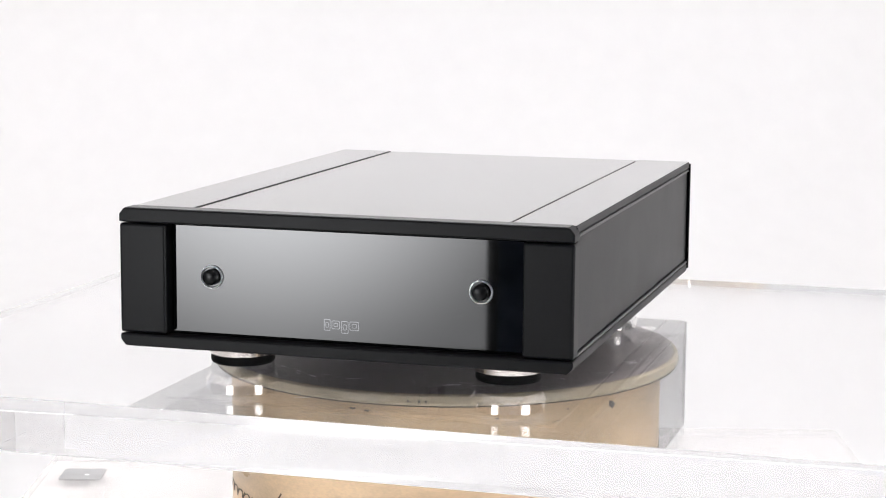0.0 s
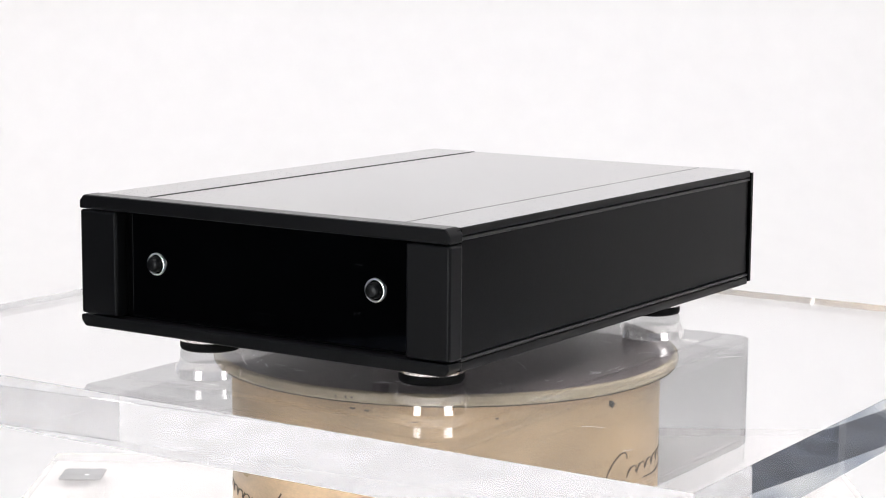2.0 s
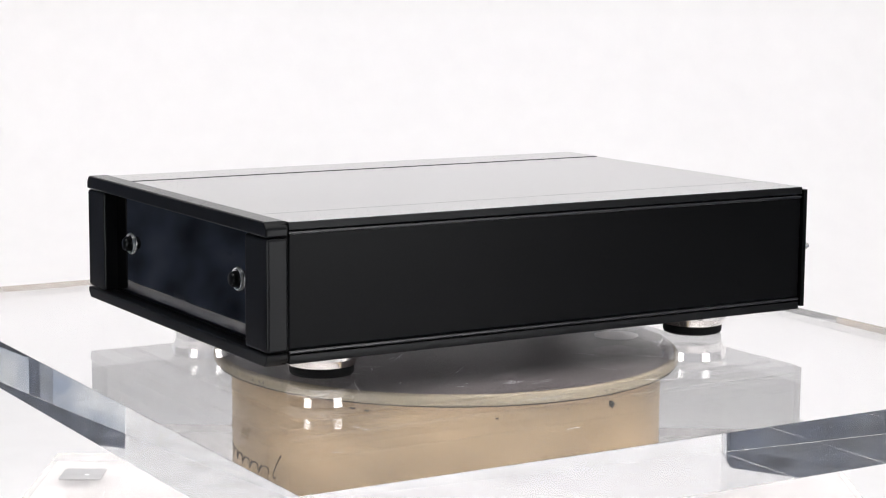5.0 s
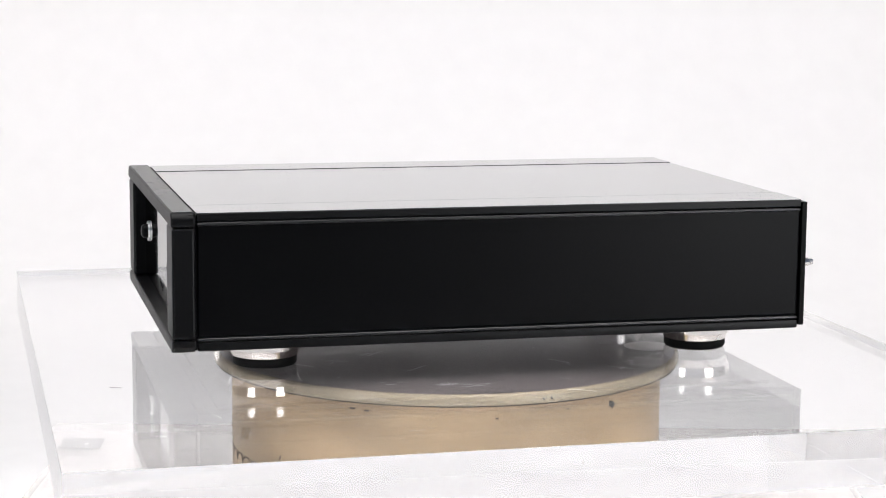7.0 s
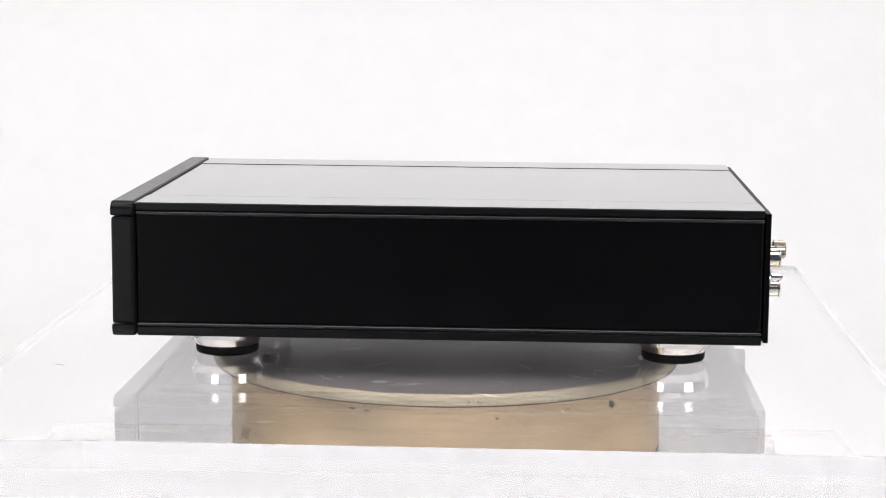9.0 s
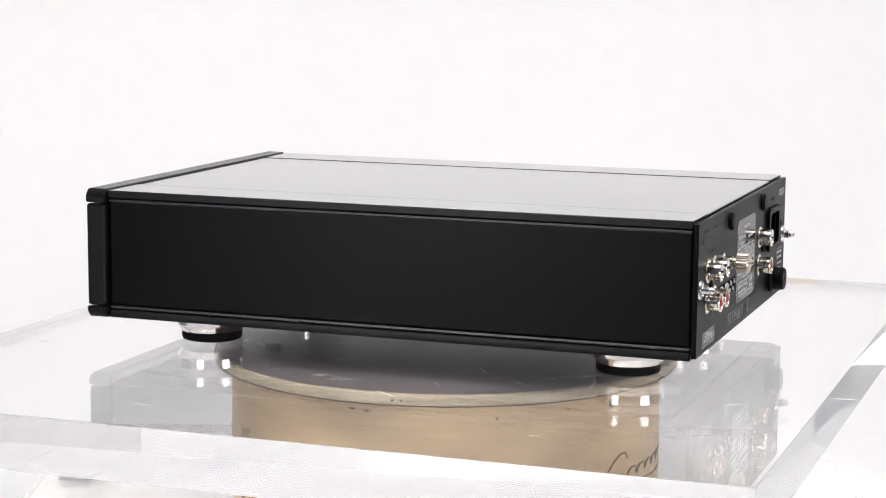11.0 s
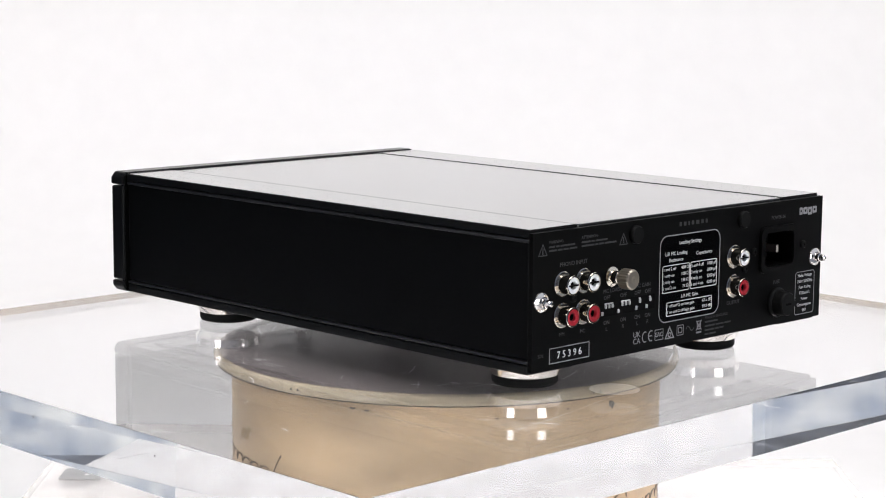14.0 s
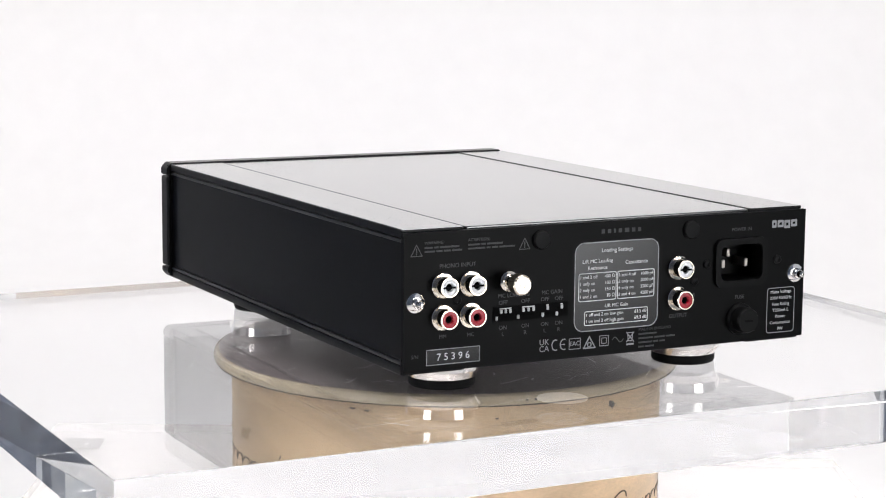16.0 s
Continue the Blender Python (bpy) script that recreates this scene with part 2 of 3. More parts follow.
def window_wall(name, x, pieces, posts, sills):
    """A side wall, unseen and laid out for the slab's reflections: solid pieces (y0, y1, z0, z1, material) with open
    window bays between pale posts and sills.
    """
    for y0, y1, z0, z1, material in pieces:
        structure(name, box(x - 0.05, x + 0.05, y0, y1, z0, z1), material, "unseen charcoal wall added to darken what slab and side panels mirror" if material is CHARCOAL else "unseen slate blue wall added to block the glow beside the bays", "wall")
    for y, z0 in posts:
        structure("trim", box(x - 0.03, x + 0.03, y - 0.02, y + 0.02, z0, ROOM_TOP, 0.003, 1), PALE_SEAM, "unseen pale post added in a window bay", "trim")
    for y0, y1, z in sills:
        structure("trim", box(x - 0.07, x + 0.07, y0, y1, z, z + 0.03, 0.003, 1), PALE_SEAM, "unseen pale sill added under a window bay", "trim")


window_wall("wall_west", WEST - 0.05, ((-3.4, 1.9, FLOOR_Z, SILL, CHARCOAL), (-0.25, 1.9, SILL + 0.03, ROOM_TOP, MOTTLED_WALL)), ((-3.38, SILL), (-2.33, SILL), (-1.28, SILL), (-0.27, SILL)), ((-3.4, 1.9, SILL),))
# the east side has a low gap under its wall, added to pale the slab's reflections
window_wall("wall_east", EAST + 0.05, ((-3.4, -1.70, FLOOR_Z, SILL, CHARCOAL), (-1.70, 0.35, -0.70, SILL, CHARCOAL), (0.35, 1.9, FLOOR_Z, SILL, CHARCOAL)), ((-3.38, SILL), (-2.6, SILL), (-1.72, SILL), (-0.13, SILL), (0.9, SILL), (1.88, SILL)), ((-3.4, 1.9, SILL),))


def make_table():
    t = thing("studio_table", "white laminate studio table under the paper backdrop", "table", pose(0, 0, FLOOR_Z))
    h = TABLE - 0.0045 - FLOOR_Z
    part("tabletop", box(FRONT_L + 0.02, FRONT_R - 0.02, -0.78, 0.74, h - 0.028, h, 0.002), TABLE_TOP, t)
    for x in (FRONT_L + 0.07, FRONT_R - 0.07):
        for y in (-0.72, 0.68):
            part("leg", box(x - 0.025, x + 0.025, y - 0.025, y + 0.025, 0, h - 0.028, 0.003), TABLE_TOP, t)


make_table()


def diffuser_glow(strength, w, h):
    """Lit diffuser cloth: brightest above its middle, falling off to the rim."""
    m = bpy.data.materials.new("lit_diffuser_cloth")
    m.use_nodes = True
    nt = m.node_tree
    tc, mp = nt.nodes.new("ShaderNodeTexCoord"), nt.nodes.new("ShaderNodeMapping")
    mp.inputs["Scale"].default_value = (1.0 / w, 1.0 / h, 0)
    mp.inputs["Location"].default_value = (0, -0.10, 0)
    ln = nt.nodes.new("ShaderNodeVectorMath")
    ln.operation = "LENGTH"
    mr = nt.nodes.new("ShaderNodeMapRange")
    mr.interpolation_type = "SMOOTHSTEP"
    for key, v in (("From Min", 0.05), ("From Max", 0.72), ("To Min", strength * 1.6), ("To Max", strength * 0.25)):
        mr.inputs[key].default_value = v
    em = nt.nodes.new("ShaderNodeEmission")
    em.inputs[0].default_value = (0.965, 0.975, 1.0, 1)
    nt.links.new(tc.outputs["Object"], mp.inputs["Vector"])
    nt.links.new(mp.outputs[0], ln.inputs[0])
    nt.links.new(ln.outputs["Value"], mr.inputs[0])
    nt.links.new(mr.outputs[0], em.inputs[1])
    nt.links.new(em.outputs[0], nt.nodes["Material Output"].inputs[0])
    return m


def make_softbox(m, w, h, glow):
    s = thing("softbox", "black fabric studio softbox on a light stand, switched on", "softbox", m, "studio softboxes")
    bm = bmesh.new()
    front = [bm.verts.new((x, y, 0.004)) for x, y in ((-w / 2, -h / 2), (w / 2, -h / 2), (w / 2, h / 2), (-w / 2, h / 2))]
    lip = [bm.verts.new((v.co.x * 1.02, v.co.y * 1.02, -0.02)) for v in front]
    back = [bm.verts.new((v.co.x * 0.25, v.co.y * 0.25, 0.28)) for v in front]
    for i in range(4):
        j = (i + 1) % 4
        bm.faces.new((front[i], front[j], lip[j], lip[i]))
        bm.faces.new((lip[i], lip[j], back[j], back[i]))
    bm.faces.new(front)
    bm.faces.new(back)
    part("housing", bm, FABRIC, s)
    if glow:
        part("diffuser", box(-w / 2, w / 2, -h / 2, h / 2, -0.002, 0.002), diffuser_glow(glow, w, h), s, "glowing white diffuser cloth")
    return s


for m, w, h, glow in ((LEFT_BOX, 0.424, 0.42, 8.5), (RIGHT_BOX, 0.56, 0.40, 7.8), (TOP_BOX, 1.7, 1.0, 0)):
    make_softbox(m @ pose(0, 0, 0.004), w, h, glow)


def make_board(x, y0, y1):
    b = thing("added_board", "unseen white board added beside the paper to brighten reflections", "reflector", pose(x, 0, FLOOR_Z), "reflector boards")
    part("panel", box(-0.005, 0.005, y0, y1, 0.0, 2.4, 0.001), WHITE_PAPER, b)
    for y in (y0 + 0.06, y1 - 0.06):
        part("foot", box(-0.10, 0.10, y - 0.006, y + 0.006, 0.0, 0.05, 0.001), WHITE_PAPER, b)


# unseen boards, added to throw white light back and pale the slab's edges
make_board(PAPER_L - 0.0055, 0.56, 1.21)
make_board(PAPER_R + 0.0055, 0.24, 1.21)

# ---------------------------------------------------------------- the display stand
def slab_mesh():
    return box(-SLAB_X, SLAB_X, -SLAB_Y, SLAB_Y, -SLAB_T, 0, 0.00012, 1)


upper_slab = thing("acrylic_slab", "thick clear acrylic slab with polished edges, carrying the amplifier", "slab")
ob = part("slab", slab_mesh(), ACRYLIC, upper_slab)
ob.visible_shadow = False
lower_slab = thing("acrylic_slab", "cloudy acrylic base slab lying on the white paper", "slab", pose(0, 0, LOWER_TOP))
ob = part("slab", slab_mesh(), FROSTED, lower_slab)
ob.visible_shadow = False
STICKER = mat("grey_film", (0.46, 0.455, 0.455), 0.6, 0, 0.3, 0.08, 0, 60)
sticker = part("sticker", slab_of(rounded(0.026, 0.026, 0.002), 0.0003, pose(-0.2265, 0.162, 0.0001)), STICKER, lower_slab, "grey square sticker")
part("sticker_dot", slab_of(rounded(0.003, 0.003, 0.0014), 0.0002, pose(-0.2235, 0.160, 0.0004)), WHITE_PLASTIC, sticker)
hair = bmesh.new()
stroke([(0.1025, -0.1858), (0.1034, -0.1842), (0.1042, -0.1826), (0.1046, -0.1808)], 0.00035, 0.0001, pose(0, 0, 0.00005), hair)
part("hair", hair, CHIP, upper_slab, "dark stray fibre")
for x, y, l, a in ((0.166, -0.147, 0.010, 20), (0.201, -0.175, 0.005, 70), (0.150, 0.02, 0.014, 60), (-0.02, -0.175, 0.008, 10), (0.12, 0.175, 0.012, 130), (0.205, 0.11, 0.006, 80), (-0.14, -0.15, 0.011, 35), (0.182, 0.06, 0.004, 15), (-0.06, 0.18, 0.010, 160), (0.215, -0.07, 0.007, 100)):
    part("scratch", stroke([(0, 0), (l * 0.4, l * 0.05), (l, -l * 0.03)], 0.00018, 0.00003, pose(x, y, 0.00003, 0, 0, a)), SCRATCH, upper_slab)
for x, y, l, a in ((-0.16, -0.17, 0.09, 8), (0.04, 0.16, 0.10, 12)):
    part("scratch", stroke([(0, 0), (l * 0.35, l * 0.012), (l * 0.7, l * 0.010), (l, -l * 0.008)], 0.00004, 0.00002, pose(x, y, 0.00003, 0, 0, a)), SCRATCH, upper_slab)
for y, z in ((-0.0057, -0.0075), (0.0857, -0.0082)):
    part("speck", lathe([(0, 0.0002), (0.0004, 0.0001), (0.0005, -0.0001), (0, -0.0001)], 8, pose(SLAB_X, y, z, 0, 90, 0)), CHIP, upper_slab)

platter = thing("turntable_platter", "worn cream rimmed metal platter under the acrylic slab", "platter")
PT = -SLAB_T - 0.0004
part("disc", lathe([(0.0, PT), (0.1150, PT), (0.1209, PT - 0.0019), (0.1209, PT - 0.0020), (0.0, PT - 0.0020)], 96), PLATTER_METAL, platter)
part("rim", lathe([(0.1100, PT - 0.0021), (0.1215, PT - 0.0021), (0.1229, PT - 0.0030), (PLATTER_R, PT - 0.0045), (PLATTER_R, PT - 0.0064), (0.1226, PT - 0.0075), (0.1100, PT - 0.0075), (0.1100, PT - 0.0021)], 96), CREAM_RIM, platter)
part("gasket", lathe([(0.1100, PT - 0.0077), (0.1226, PT - 0.0077), (0.1226, PT - 0.0080), (0.1100, PT - 0.0080), (0.1100, PT - 0.0077)], 96), GASKET, platter)

drum = thing("stand_drum", "cream enamelled metal drum with brown script on the side", "drum")
DT = PT - 0.0085
part("body", lathe([(0, DT), (DRUM_R - 0.0015, DT), (DRUM_R, DT - 0.0015), (DRUM_R, LOWER_TOP + 0.001), (DRUM_R - 0.001, LOWER_TOP), (0, LOWER_TOP)], 128), CREAM, drum)


def on_drum(az, z, r=DRUM_R):
    a = radians(az)
    return Vector((r * math.sin(a), -r * math.cos(a), z))


def drum_line(points, width, material, name="ink_stroke", label=""):
    """A thin raised line on the drum through (azimuth, height) points."""
    bm = bmesh.new()
    prev = None
    for k, (az, z) in enumerate(points):
        a2, z2 = points[min(k + 1, len(points) - 1)]
        a1, z1 = points[max(k - 1, 0)]
        d = Vector((radians(a2 - a1) * DRUM_R, z2 - z1))
        d = d.normalized() if d.length else Vector((1, 0))
        da, dz = math.degrees(-d.y * width / 2 / DRUM_R), d.x * width / 2
        ring = [bm.verts.new(on_drum(az + s * da, z + s * dz, DRUM_R + h)) for s, h in ((-1, -0.0002), (-1, 0.00025), (1, 0.00025), (1, -0.0002))]
        if prev:
            for i in range(4):
                j = (i + 1) % 4
                bm.faces.new((prev[i], prev[j], ring[j], ring[i]))
        prev = ring
    return part(name, bm, material, drum, label)


def script_line(a0, a1):
    """Illegible running script: a tall open loop, a row of small slanted humps, a tall end stroke and a long underline."""
    span, base = a1 - a0, -0.0808

    def at(u, h):
        return a0 + span * (u + h * 6.5), base + h

    drum_line([at(0.085 + 0.075 * math.cos(radians(c)), 0.0050 + 0.0085 * math.sin(radians(c))) for c in range(35, 335, 12)], 0.0008, INK)
    for k in range(6):
        u = 0.20 + 0.105 * k
        hump = [at(u + 0.052 - 0.045 * math.cos(radians(c)), 0.0002 + 0.0046 * math.sin(radians(c)) ** 0.7) for c in range(4, 177, 12)]
        drum_line(hump, 0.00055 if k % 2 else 0.00075, INK)
        drum_line([at(u + 0.010, 0.0002), at(u + 0.004, 0.0026), at(u + 0.012, 0.0050)], 0.0008, INK)
    drum_line([at(0.86, 0.0130), at(0.855, 0.0080), at(0.86, 0.0028), at(0.875, 0.0004), at(0.90, 0.0010)], 0.0008, INK)
    drum_line([at(0.42 + 0.5 * i / 14, -0.0034 - 0.0016 * math.sin(i / 14 * math.pi)) for i in range(15)], 0.0006, INK)


script_line(-92, -43)
script_line(43, 92)
drum_line([(45.0, DT - 0.0062), (46.2, DT - 0.0069), (46.9, DT - 0.0084)], 0.0030, CHIP, "paint_chip", "grey chip in the enamel")
for az, dz, ln in ((-24, 0.004, 1.6), (-20, 0.0046, 1.2), (12, 0.007, 0.9), (31, 0.0052, 0.7)):
    drum_line([(az, DT - dz), (az + ln / 2, DT - dz - 0.0003), (az + ln, DT - dz)], 0.0007, CHIP, "paint_chip")

rng = random.Random(5)


def disc_scratch(r, az, length, bend, width, z, material, name):
    """A fine scratch on the platter's top or rim."""
    bm = bmesh.new()
    c = Vector((r * math.sin(radians(az)), -r * math.cos(radians(az))))
    d = Vector((math.cos(radians(az + bend)), math.sin(radians(az + bend))))
    pts = []
    for i in range(7):
        u = i / 6 - 0.5
        q = c + d * length * u + Vector((-d.y, d.x)) * length * 0.12 * (u * u) + Vector((rng.uniform(-1, 1), rng.uniform(-1, 1))) * length * 0.01
        pts.append((q.x, q.y))
    stroke(pts, width, 0.0001, pose(0, 0, z), bm)
    return part(name, bm, material, platter)


for k in range(46):
    disc_scratch(0.113 * math.sqrt(rng.uniform(0.15, 1)), rng.uniform(0, 360), rng.uniform(0.003, 0.018) * rng.choice((1, 1, 1.6)), rng.uniform(10, 120), rng.uniform(0.0003, 0.0008), PT - 0.00002 + 0.0000015 * k, SCRATCH, "scratch")
for k in range(6):
    disc_scratch(0.108 * math.sqrt(rng.uniform(0.1, 1)), rng.uniform(0, 360), rng.uniform(0.001, 0.003), rng.uniform(-90, 90), rng.uniform(0.0004, 0.0008), PT + 0.00006 + 0.0000015 * k, CHIP, "dent")
for k in range(54):
    az = rng.choice((20, 75, 140, 200, 255, 330)) + rng.gauss(0, 9)
    disc_scratch(rng.uniform(0.106, 0.1145), az, rng.uniform(0.0015, 0.007), rng.uniform(-35, 35), rng.uniform(0.0003, 0.0009), PT + 0.00008 + 0.0000015 * k, SCRATCH, "scuff")
for az in (8, 10.5, 12, 98, 100, 171, 173, 220, 264, 301, 327):
    a = radians(az)
    bm = lathe([(0, 0.0002), (0.0006, 0.0001), (0.0008, -0.0004), (0, -0.0004)], 6, pose(PLATTER_R * math.sin(a), -PLATTER_R * math.cos(a), PT - 0.0052, 90, 0, az))
    part("paint_chip", bm, CHIP, platter)

# ---------------------------------------------------------------- the amplifier
amp = thing("phono_amplifier", "black half-width phono amplifier with gloss front panel, on four round feet", "amplifier")
BX = 0.1076                               # half width of the body
FY0, FY1 = -0.1571, -0.1460               # front bezel
BY0, BY1 = -0.1450, 0.1556                # body
RY = 0.1586                               # rear face of the rear plate
L, R_ = XC - BX, XC + BX


def chamfered_cap(z0, z1, w, y0, y1, cut, up):
    """A bar of the front bezel whose outer corners are cut off at a slant, on the upper or the lower side."""
    hw, h = w / 2, z1 - z0
    pts = [(-hw, 0), (hw, 0), (hw, h - cut), (hw - cut * 0.85, h), (-hw + cut * 0.85, h), (-hw, h - cut)]
    if not up:
        pts = [(x, h - z) for x, z in pts][::-1]
    bm = slab_of([(XC + x, z) for x, z in pts], y1 - y0, Matrix.Translation((0, y1, z0)) @ FRONT)
    bmesh.ops.bevel(bm, geom=list(bm.edges), offset=0.0008, segments=2, affect="EDGES", profile=0.5)
    return bm


FRONT = Matrix(((1, 0, 0, 0), (0, 0, -1, 0), (0, 1, 0, 0), (0, 0, 0, 1)))
BW = 0.2190
CAP_B, CAP_T = Z0 + 0.0056, Z1 + 0.0003 - 0.0068
bezel = part("front_bezel", chamfered_cap(CAP_T, Z1 + 0.0003, BW, FY0, FY1, 0.0030, True), BLACK_PAINT, amp, "matt black front bezel")
part("top_skin", box(XC - BW / 2 + 0.0032, XC + BW / 2 - 0.0032, FY0 + 0.0010, FY1 - 0.0008, Z1 + 0.0001, Z1 + 0.0004), CAP_SATIN, bezel)
part("lower_bar", chamfered_cap(Z0 - 0.0003, CAP_B, BW, FY0, FY1, 0.0030, False), BLACK_PAINT, bezel)
for s in (-1, 1):
    xo, xi = XC + s * BW / 2, XC + s * (BW / 2 - 0.0235)
    part("pillar", box(min(xo, xi), max(xo, xi), FY0 + 0.0004, FY1, CAP_B + 0.0006, CAP_T - 0.0006, 0.0013, 3), BLACK_PAINT, bezel)
part("bezel_core", box(XC - BW / 2 + 0.0012, XC + BW / 2 - 0.0012, FY1 - 0.0030, FY1 + 0.0006, Z0 + 0.001, Z1 - 0.001), BLACK_SEAM, bezel)
PANEL_Y = -0.1500
panel = part("front_panel", box(XC - 0.0852, XC + 0.0852, PANEL_Y, FY1 - 0.0030, CAP_B + 0.0012, CAP_T - 0.0010, 0.0003, 1), GLOSS_PANEL, amp, "mirror-gloss black front panel")
FRONT = Matrix(((1, 0, 0, 0), (0, 0, -1, 0), (0, 1, 0, 0), (0, 0, 0, 1)))


def front_at(x, z, y=PANEL_Y):
    return Matrix.Translation((x, y, z)) @ FRONT


for x in (XC - 0.0653, XC + 0.0653):
    m = front_at(x, 0.0487)
    button = part("button", lathe([(0, 0.0046), (0.0020, 0.0045), (0.0030, 0.0041), (0.0036, 0.0032), (0.0038, 0.0020), (0.0039, -0.0004), (0, -0.0004)], 32, m), BLACK_PLASTIC, panel, "round black push button")
    part("button_ring", lathe([(0.0046, -0.0002), (0.0046, 0.0006), (0.0047, 0.0009), (0.0050, 0.0011), (0.0054, 0.0010), (0.0056, 0.0005), (0.0056, -0.0002), (0.0046, -0.0002)], 48, m), RING, panel, "chrome ring")
# the maker's mark: plain outlined blocks
bm = bmesh.new()
for dx, w, z, h in ((-0.0072, 0.0032, 0.0001, 0.0054), (-0.0030, 0.0040, 0.0003, 0.0040), (0.0014, 0.0036, -0.0006, 0.0058), (0.0060, 0.0046, 0.0002, 0.0042)):
    frame_of(rounded(w, h, 0.0006), rounded(w - 0.0006, h - 0.0006, 0.0004), 0.0001, front_at(XC - 0.0010 + dx, 0.0292 + z), bm)
    frame_of(rounded(w * 0.5, h * 0.45, 0.0003), rounded(w * 0.5 - 0.0005, h * 0.45 - 0.0005, 0.0002), 0.0001, front_at(XC - 0.0010 + dx, 0.0292 + z), bm)
part("maker_mark", bm, FRONT_MARK, panel, "outlined grey maker's mark")
part("printed_text", lettering("MM", 0.0030, front_at(0.0507, 0.0592)), FRONT_PRINT, panel)
part("printed_text", lettering("MC", 0.0030, front_at(0.0502, 0.0366)), FRONT_PRINT, panel)

# body: rails, side panels, lid, base
part("chassis", box(L + 0.002, R_ - 0.002, BY0 - 0.0006, BY1 - 0.0180, Z0 + 0.001, Z1 - 0.0022), BLACK_SEAM, amp)
STRIP = 0.0308
part("lid", box(L + STRIP + 0.0009, R_ - STRIP - 0.0009, BY0, BY1, Z1 - 0.0030, Z1 - 0.00042, 0.0004, 2), BLACK_LID, amp, "satin black lid")
for s in (-1, 1):
    xo = XC + s * BX
    xi = xo - s * STRIP
    rail = part("upper_rail", box(min(xo, xi), max(xo, xi), BY0, BY1, Z1 - 0.0040, Z1 - 0.0004, 0.0003, 1), BLACK_PAINT, amp)
    part("top_skin", box(min(xo - s * 0.0004, xi + s * 0.0010), max(xo - s * 0.0004, xi + s * 0.0010), BY0, BY1, Z1 - 0.00045, Z1 - 0.0002), BLACK_LID, rail)
    x1 = xo - s * 0.012
    part("side_panel", box(min(xo - s * 0.0008, x1), max(xo - s * 0.0008, x1), BY0, BY1, Z0 + 0.0064, Z1 - 0.0050, 0.0010, 3), BLACK_SIDE, amp, "plain matt black side panel")
    part("side_bead", box(min(xo + s * 0.0001, x1), max(xo + s * 0.0001, x1), BY0, BY1, Z1 - 0.0062, Z1 - 0.0046, 0.0007, 3), BLACK_BEAD, amp)
    part("side_bead", box(min(xo + s * 0.0001, x1), max(xo + s * 0.0001, x1), BY0, BY1, Z0 + 0.0046, Z0 + 0.0062, 0.0007, 3), BLACK_BEAD, amp)
    part("lower_rail", box(min(xo, xi), max(xo, xi), BY0, BY1, Z0, Z0 + 0.0042, 0.0007, 3), BLACK_PAINT, amp)
part("base_plate", box(L + 0.010, R_ - 0.010, BY0 + 0.010, BY1 - 0.010, ZB, Z0 + 0.0030), BLACK_PAINT, amp)
part("floor_pan", box(L + 0.004, R_ - 0.004, BY0, BY1, Z0 + 0.0006, Z0 + 0.0030), BLACK_PAINT, amp)

# feet
for x in (XC - 0.0675, XC + 0.0675):
    for y in (-0.1075, 0.1165):
        m = pose(x, y, 0)
        foot = part("foot", lathe([(0, ZB + 0.0002), (0.0184, ZB + 0.0002), (0.0189, ZB - 0.0004), (0.01815, 0.0086), (0.0178, 0.0082), (0.0161, 0.0050), (0.0155, 0.0046), (0, 0.0046)], 64, m), CHROME, amp, "polished aluminium foot")
        part("rubber_pad", lathe([(0, 0.0047), (0.0153, 0.0047), (0.0157, 0.0042), (0.0157, 0.0016), (0.0151, 0.0005), (0.0140, 0.0001), (0, 0.0001)], 64, m), RUBBER, foot, "black rubber pad")

# fittings on the underside, seen mirrored in the acrylic
part("underside_plug", lathe([(0, ZB + 0.0006), (0.0046, ZB + 0.0006), (0.0046, ZB - 0.0034), (0.0038, ZB - 0.0046), (0, ZB - 0.0046)], 6, pose(0.0218, -0.0914, 0)), BLACK_PLASTIC, amp, "black hexagonal plug")
part("underside_label", lathe([(0, ZB + 0.0001), (0.0125, ZB + 0.0001), (0.0125, ZB - 0.0003), (0, ZB - 0.0003)], 48, pose(-0.0041, 0.1151, 0)), WHITE_PAPER, amp, "round white paper label")
for x, y in ((0.0877, 0.1152), (-0.0977, 0.1152)):
    part("underside_screw", lathe([(0, ZB + 0.0004), (0.0046, ZB + 0.0004), (0.0042, ZB - 0.0006), (0.0030, ZB - 0.0008), (0.0022, ZB - 0.0002), (0, ZB - 0.0002)], 24, pose(x, y, 0)), CHROME, amp, "chrome screw head")

# ---------------------------------------------------------------- rear plate and its fittings
REAR_Z0, REAR_Z1 = 0.0166, 0.0786
IX, IZ, WELL_W, WELL_H = -0.0752, 0.0551, 0.0242, 0.0176
bm = box(XC - 0.1081, IX - WELL_W / 2, BY1 + 0.0006, RY, REAR_Z0, REAR_Z1)
box(IX + WELL_W / 2, XC + 0.1081, BY1 + 0.0006, RY, REAR_Z0, REAR_Z1, bm=bm)
box(IX - WELL_W / 2, IX + WELL_W / 2, BY1 + 0.0006, RY, REAR_Z0, IZ - WELL_H / 2, bm=bm)
box(IX - WELL_W / 2, IX + WELL_W / 2, BY1 + 0.0006, RY, IZ + WELL_H / 2, REAR_Z1, bm=bm)
rear = part("rear_plate", bm, BLACK_REAR, amp, "matt black printed rear plate")
REAR = Matrix(((-1, 0, 0, 0), (0, 0, 1, 0), (0, 1, 0, 0), (0, 0, 0, 1)))


